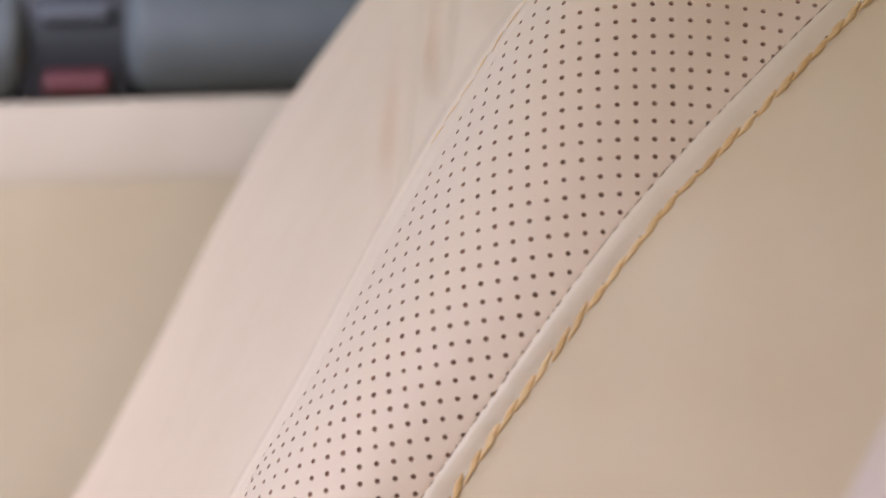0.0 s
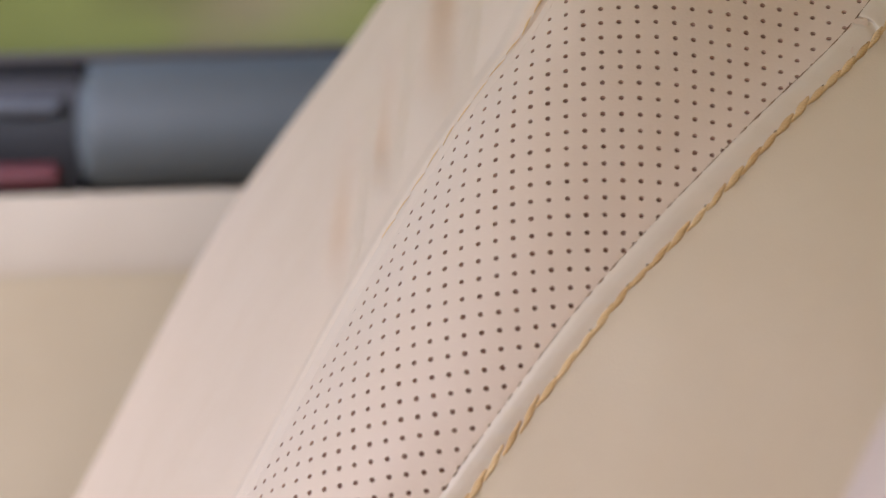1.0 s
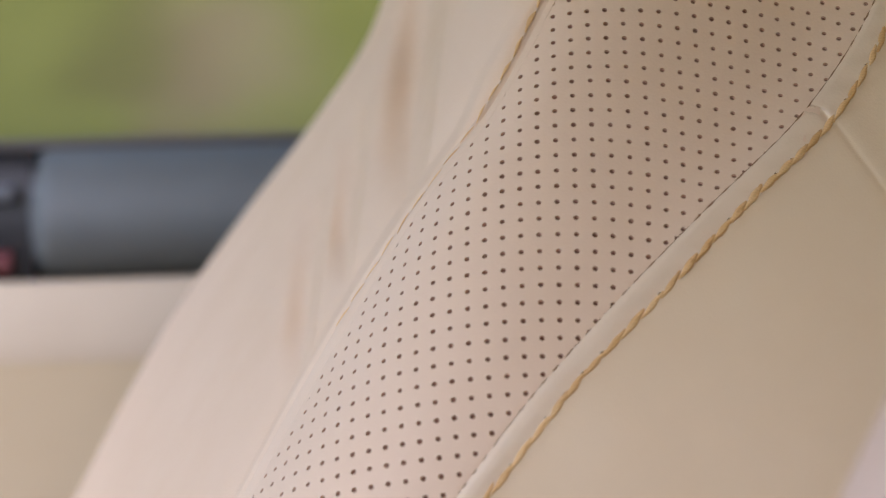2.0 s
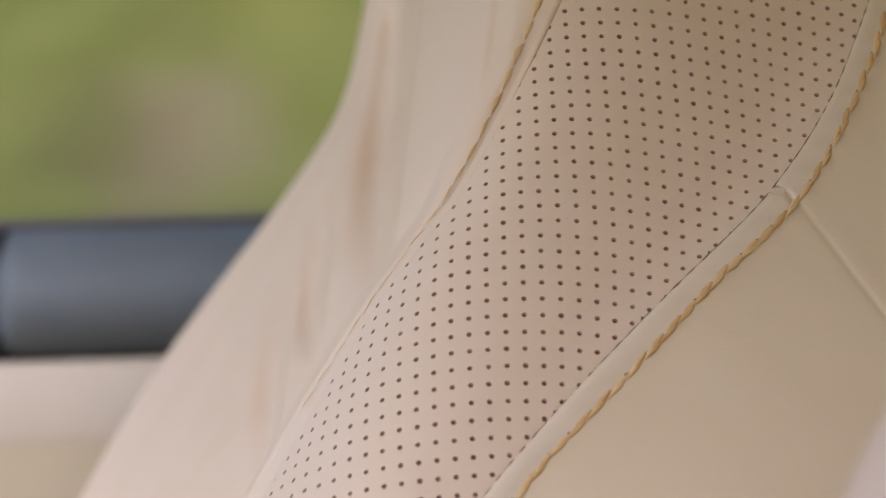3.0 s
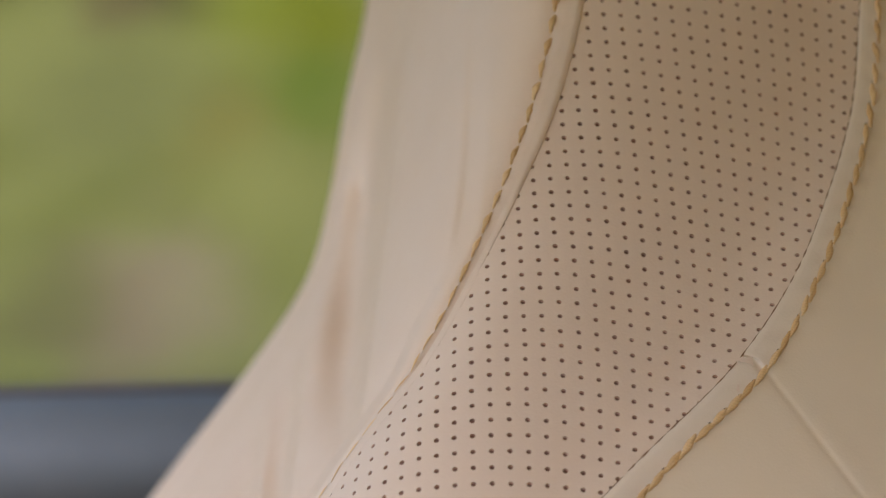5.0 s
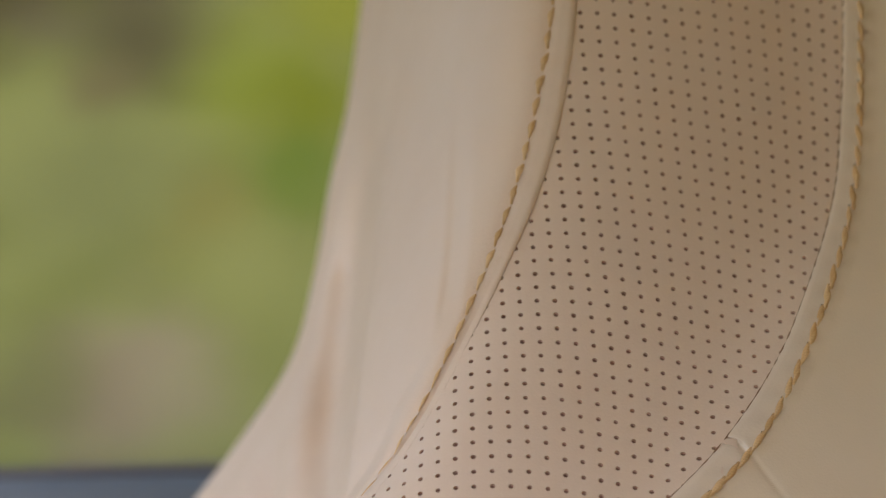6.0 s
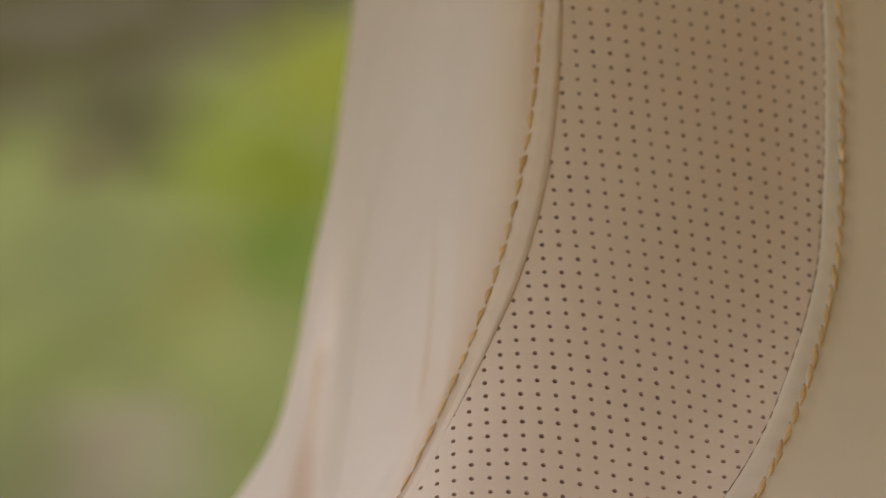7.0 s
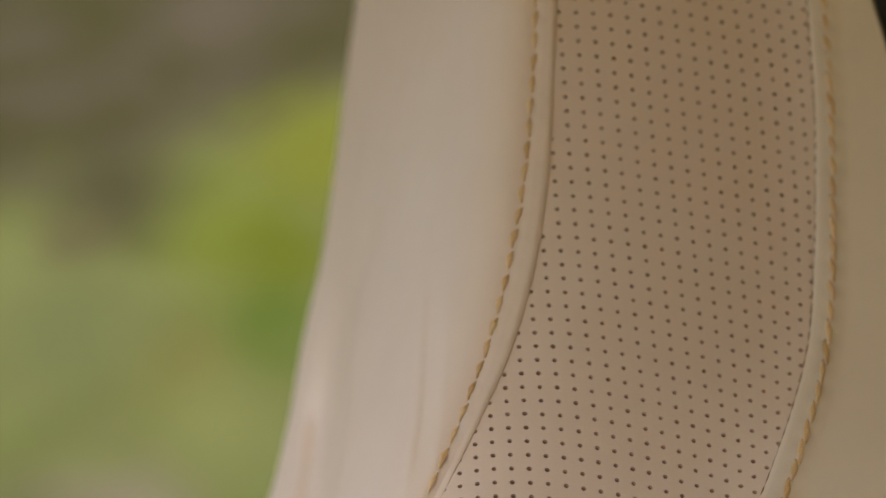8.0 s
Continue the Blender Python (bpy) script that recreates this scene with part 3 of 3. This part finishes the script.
block("roof_skin", (1.30, 1.70, 0.03), (0, 0, 0.042), PAINT, roof, "silver painted skin of the added roof", 0.012)
pillar = block("pillar_trim", (0.30, 0.10, 1.16), (0.41, 1.13, 0.90), BLACK, None, "black plastic pillar trim behind the seat", 0.03)
tagged(pillar, "", "pillar", "", "structure")


# Unseen walls, added to hold back low sky and bounce warm light.
cabin_side = block("added_wall", (0.06, 2.3, 1.2), (0.88, 0.25, 0.92), BOUNCE_TRIM, None, "unseen plain tan wall, added to block sky and bounce warm light", 0.02)
tagged(cabin_side, "", "wall", "", "structure")
dash_side = block("added_wall", (0.06, 2.3, 0.85), (-1.28, 0.25, 0.745), CREAM, None, "unseen plain cream wall, added to shape the opening for light", 0.02)
tagged(dash_side, "", "wall", "", "structure")
near_side = block("added_wall", (2.18, 0.06, 1.20), (-0.16, -0.92, 0.92), BOUNCE_TRIM, None, "unseen plain tan wall, added to block sky and bounce warm light", 0.02)
tagged(near_side, "", "wall", "", "structure")


# ---- outside ----
def bank(x, y):
    """The lawn rises to a bank that is higher on its right and goes on as a wooded slope."""
    y = np.asarray(y, float)
    return (2.95 + 0.4 * np.clip(x, -4, 4)) * step((y - 10.6) / 7.2) + 4.5 * step((y - 15.2) / 10.0)


def build_ground():
    n = 240
    g = np.linspace(-1, 1, n)
    x, y = np.meshgrid(g * np.abs(g) * 400, g * np.abs(g) * 400 + 10, indexing="ij")
    z = 0.10 * ripple(x, y, 7, 6.0) * np.clip((np.hypot(x, y) - 4) / 6, 0, 1) + bank(x, y)
    ob = sheet("ground", np.stack([x, y, z], -1), GRASS, None, "grassy bank in several greens with brown leaf litter above", True)
    tagged(ob, "", "lawn", "", "structure")


def leaves(rnd, centre, size, count, leaf):
    """Many small leaves in clumps with gaps."""
    verts, faces = [], []
    clumps = []
    for _ in range(max(6, count // 60)):
        p = Vector((rnd.gauss(0, 1), rnd.gauss(0, 1), rnd.gauss(0, 1))).normalized() * rnd.uniform(0.35, 1.0)
        clumps.append(p)
    for k in range(count):
        q = rnd.choice(clumps) + Vector((rnd.gauss(0, 0.17), rnd.gauss(0, 0.17), rnd.gauss(0, 0.17)))
        c = Vector(centre) + Vector((q.x * size[0], q.y * size[1], q.z * size[2]))
        if c.z < 0.04:
            c.z = rnd.uniform(0.04, 0.4)
        rot = Euler((rnd.uniform(-0.9, 0.9), rnd.uniform(-0.9, 0.9), rnd.uniform(0, 6.3))).to_matrix()
        s = leaf * rnd.uniform(0.7, 1.3)
        b = len(verts)
        for x, y, z in ((-1, 0, 0), (-0.2, -0.5, 0.1), (1, 0, -0.1), (-0.2, 0.5, 0.1)):
            verts.append(c + rot @ Vector((x * s, y * s, z * s)))
        faces.append((b, b + 1, b + 2, b + 3))
    return verts, faces


def limb_mesh(rnd, paths):
    verts, faces = [], []
    for pts, r0, r1 in paths:
        b = len(verts)
        for k, p in enumerate(pts):
            r = r0 + (r1 - r0) * k / (len(pts) - 1)
            for m in range(7):
                a = m * 2 * math.pi / 7
                verts.append(Vector(p) + Vector((r * math.cos(a), r * math.sin(a), 0)))
        for k in range(len(pts) - 1):
            for m in range(7):
                p, q = b + k * 7 + m, b + k * 7 + (m + 1) % 7
                faces.append((p, q, q + 7, p + 7))
    return verts, faces


def plant(name, x, y, top, size, trunk, material, label, category, seed, count=2600, leaf=0.06):
    rnd = random.Random(seed)
    root = tagged(new(name), label, category, "planting outside")
    root.location = (x, y, float(bank(x, y)))
    cz = top - size[2]
    paths = []
    for k in range(5 if trunk < 0.06 else 1):
        bx, by = (rnd.uniform(-0.3, 0.3) * size[0], rnd.uniform(-0.3, 0.3) * size[1]) if trunk < 0.06 else (0, 0)
        paths.append(([(0.2 * bx, 0.2 * by, 0), (0.6 * bx, 0.6 * by, 0.5 * cz), (bx, by, cz + 0.4 * size[2])], trunk, trunk * 0.5))
    for k in range(6):
        a = rnd.uniform(0, 6.3)
        paths.append(([(0, 0, cz * rnd.uniform(0.5, 0.9)), (0.35 * size[0] * math.cos(a), 0.35 * size[1] * math.sin(a), cz + 0.1),
                       (0.75 * size[0] * math.cos(a), 0.75 * size[1] * math.sin(a), cz + 0.5 * size[2])], trunk * 0.6, trunk * 0.15))
    v, f = limb_mesh(rnd, paths)
    mesh("trunk", v, f, BARK, root)
    v, f = leaves(rnd, (0, 0, cz), size, count, leaf)
    mesh("crown", v, f, material, root, "", False)


build_ground()
tagged(mesh("wooded_bank", *(lambda r: leaves(r, (0, 42, 11.0), (28, 3.0, 7.5), 34000, 0.6))(random.Random(21)), LEAF_DARK, None, "dense brown-olive woodland far behind the lawn", False), "", "woods", "", "stuff")
plant("tree", -1.0, 25.0, 7.0, (3.4, 2.2, 3.3), 0.16, LEAF_DARK, "brown-olive leafed tree high on the slope", "tree", 6, 20000, 0.14)
plant("tree", 3.2, 30.0, 7.5, (3.2, 2.2, 3.5), 0.16, LEAF_DARK, "brown-olive leafed tree high on the slope", "tree", 7, 12000, 0.12)
plant("tree", -5.5, 31.0, 7.0, (3.2, 2.2, 3.3), 0.16, LEAF_DARK, "brown-olive leafed tree high on the slope", "tree", 8, 9000, 0.12)

# ---- stitches, last ----
sew(stitch_mesh(0.95e-3, 0.0), RIGHT_STITCH, lambda v: right_depth(v) + 0.3, -74, 230, 34.2,
    ((-80, -28, -17, 3, 22, 36, 46, 55, 65, 90, 110, 150, 230), (6.6, 6.5, 6.8, 6.5, 6.2, 5.95, 5.3, 4.75, 4.6, 4.75, 4.9, 5.1, 5.1)),
    lambda v: 0.37e-3 + 0.01e-3 * float(step((v - 5) / 60)), lambda v: 1.10 + 0.10 * float(step((v - 5) / 60)), lambda v: 0.0, lambda v: 1.52 - 0.1 * float(step((v - 5) / 60)) - 0.3 * float(step((v - 85) / 50)), 0.18e-3)
sew(stitch_mesh(-0.3e-3, 0.35e-3), LEFT_STITCH, lambda v: left_stitch_depth(v) - 0.2 - 1.0 * step((75 - v) / 25), 18, 230, 105.8,
    ((20, 60, 75, 85, 100, 115, 125, 150, 230), (6.2, 6.2, 5.4, 6.3, 6.2, 5.4, 5.3, 5.5, 5.4)),
    lambda v: 0.05e-3 + 0.45e-3 * float(step((v - 75) / 40)), lambda v: 0.3 + 0.75 * float(step((v - 60) / 55)) + 0.25 * float(step((v - 115) / 40)), lambda v: 35 * float(step((95 - v) / 50)), lambda v: 0.86, 0.0)
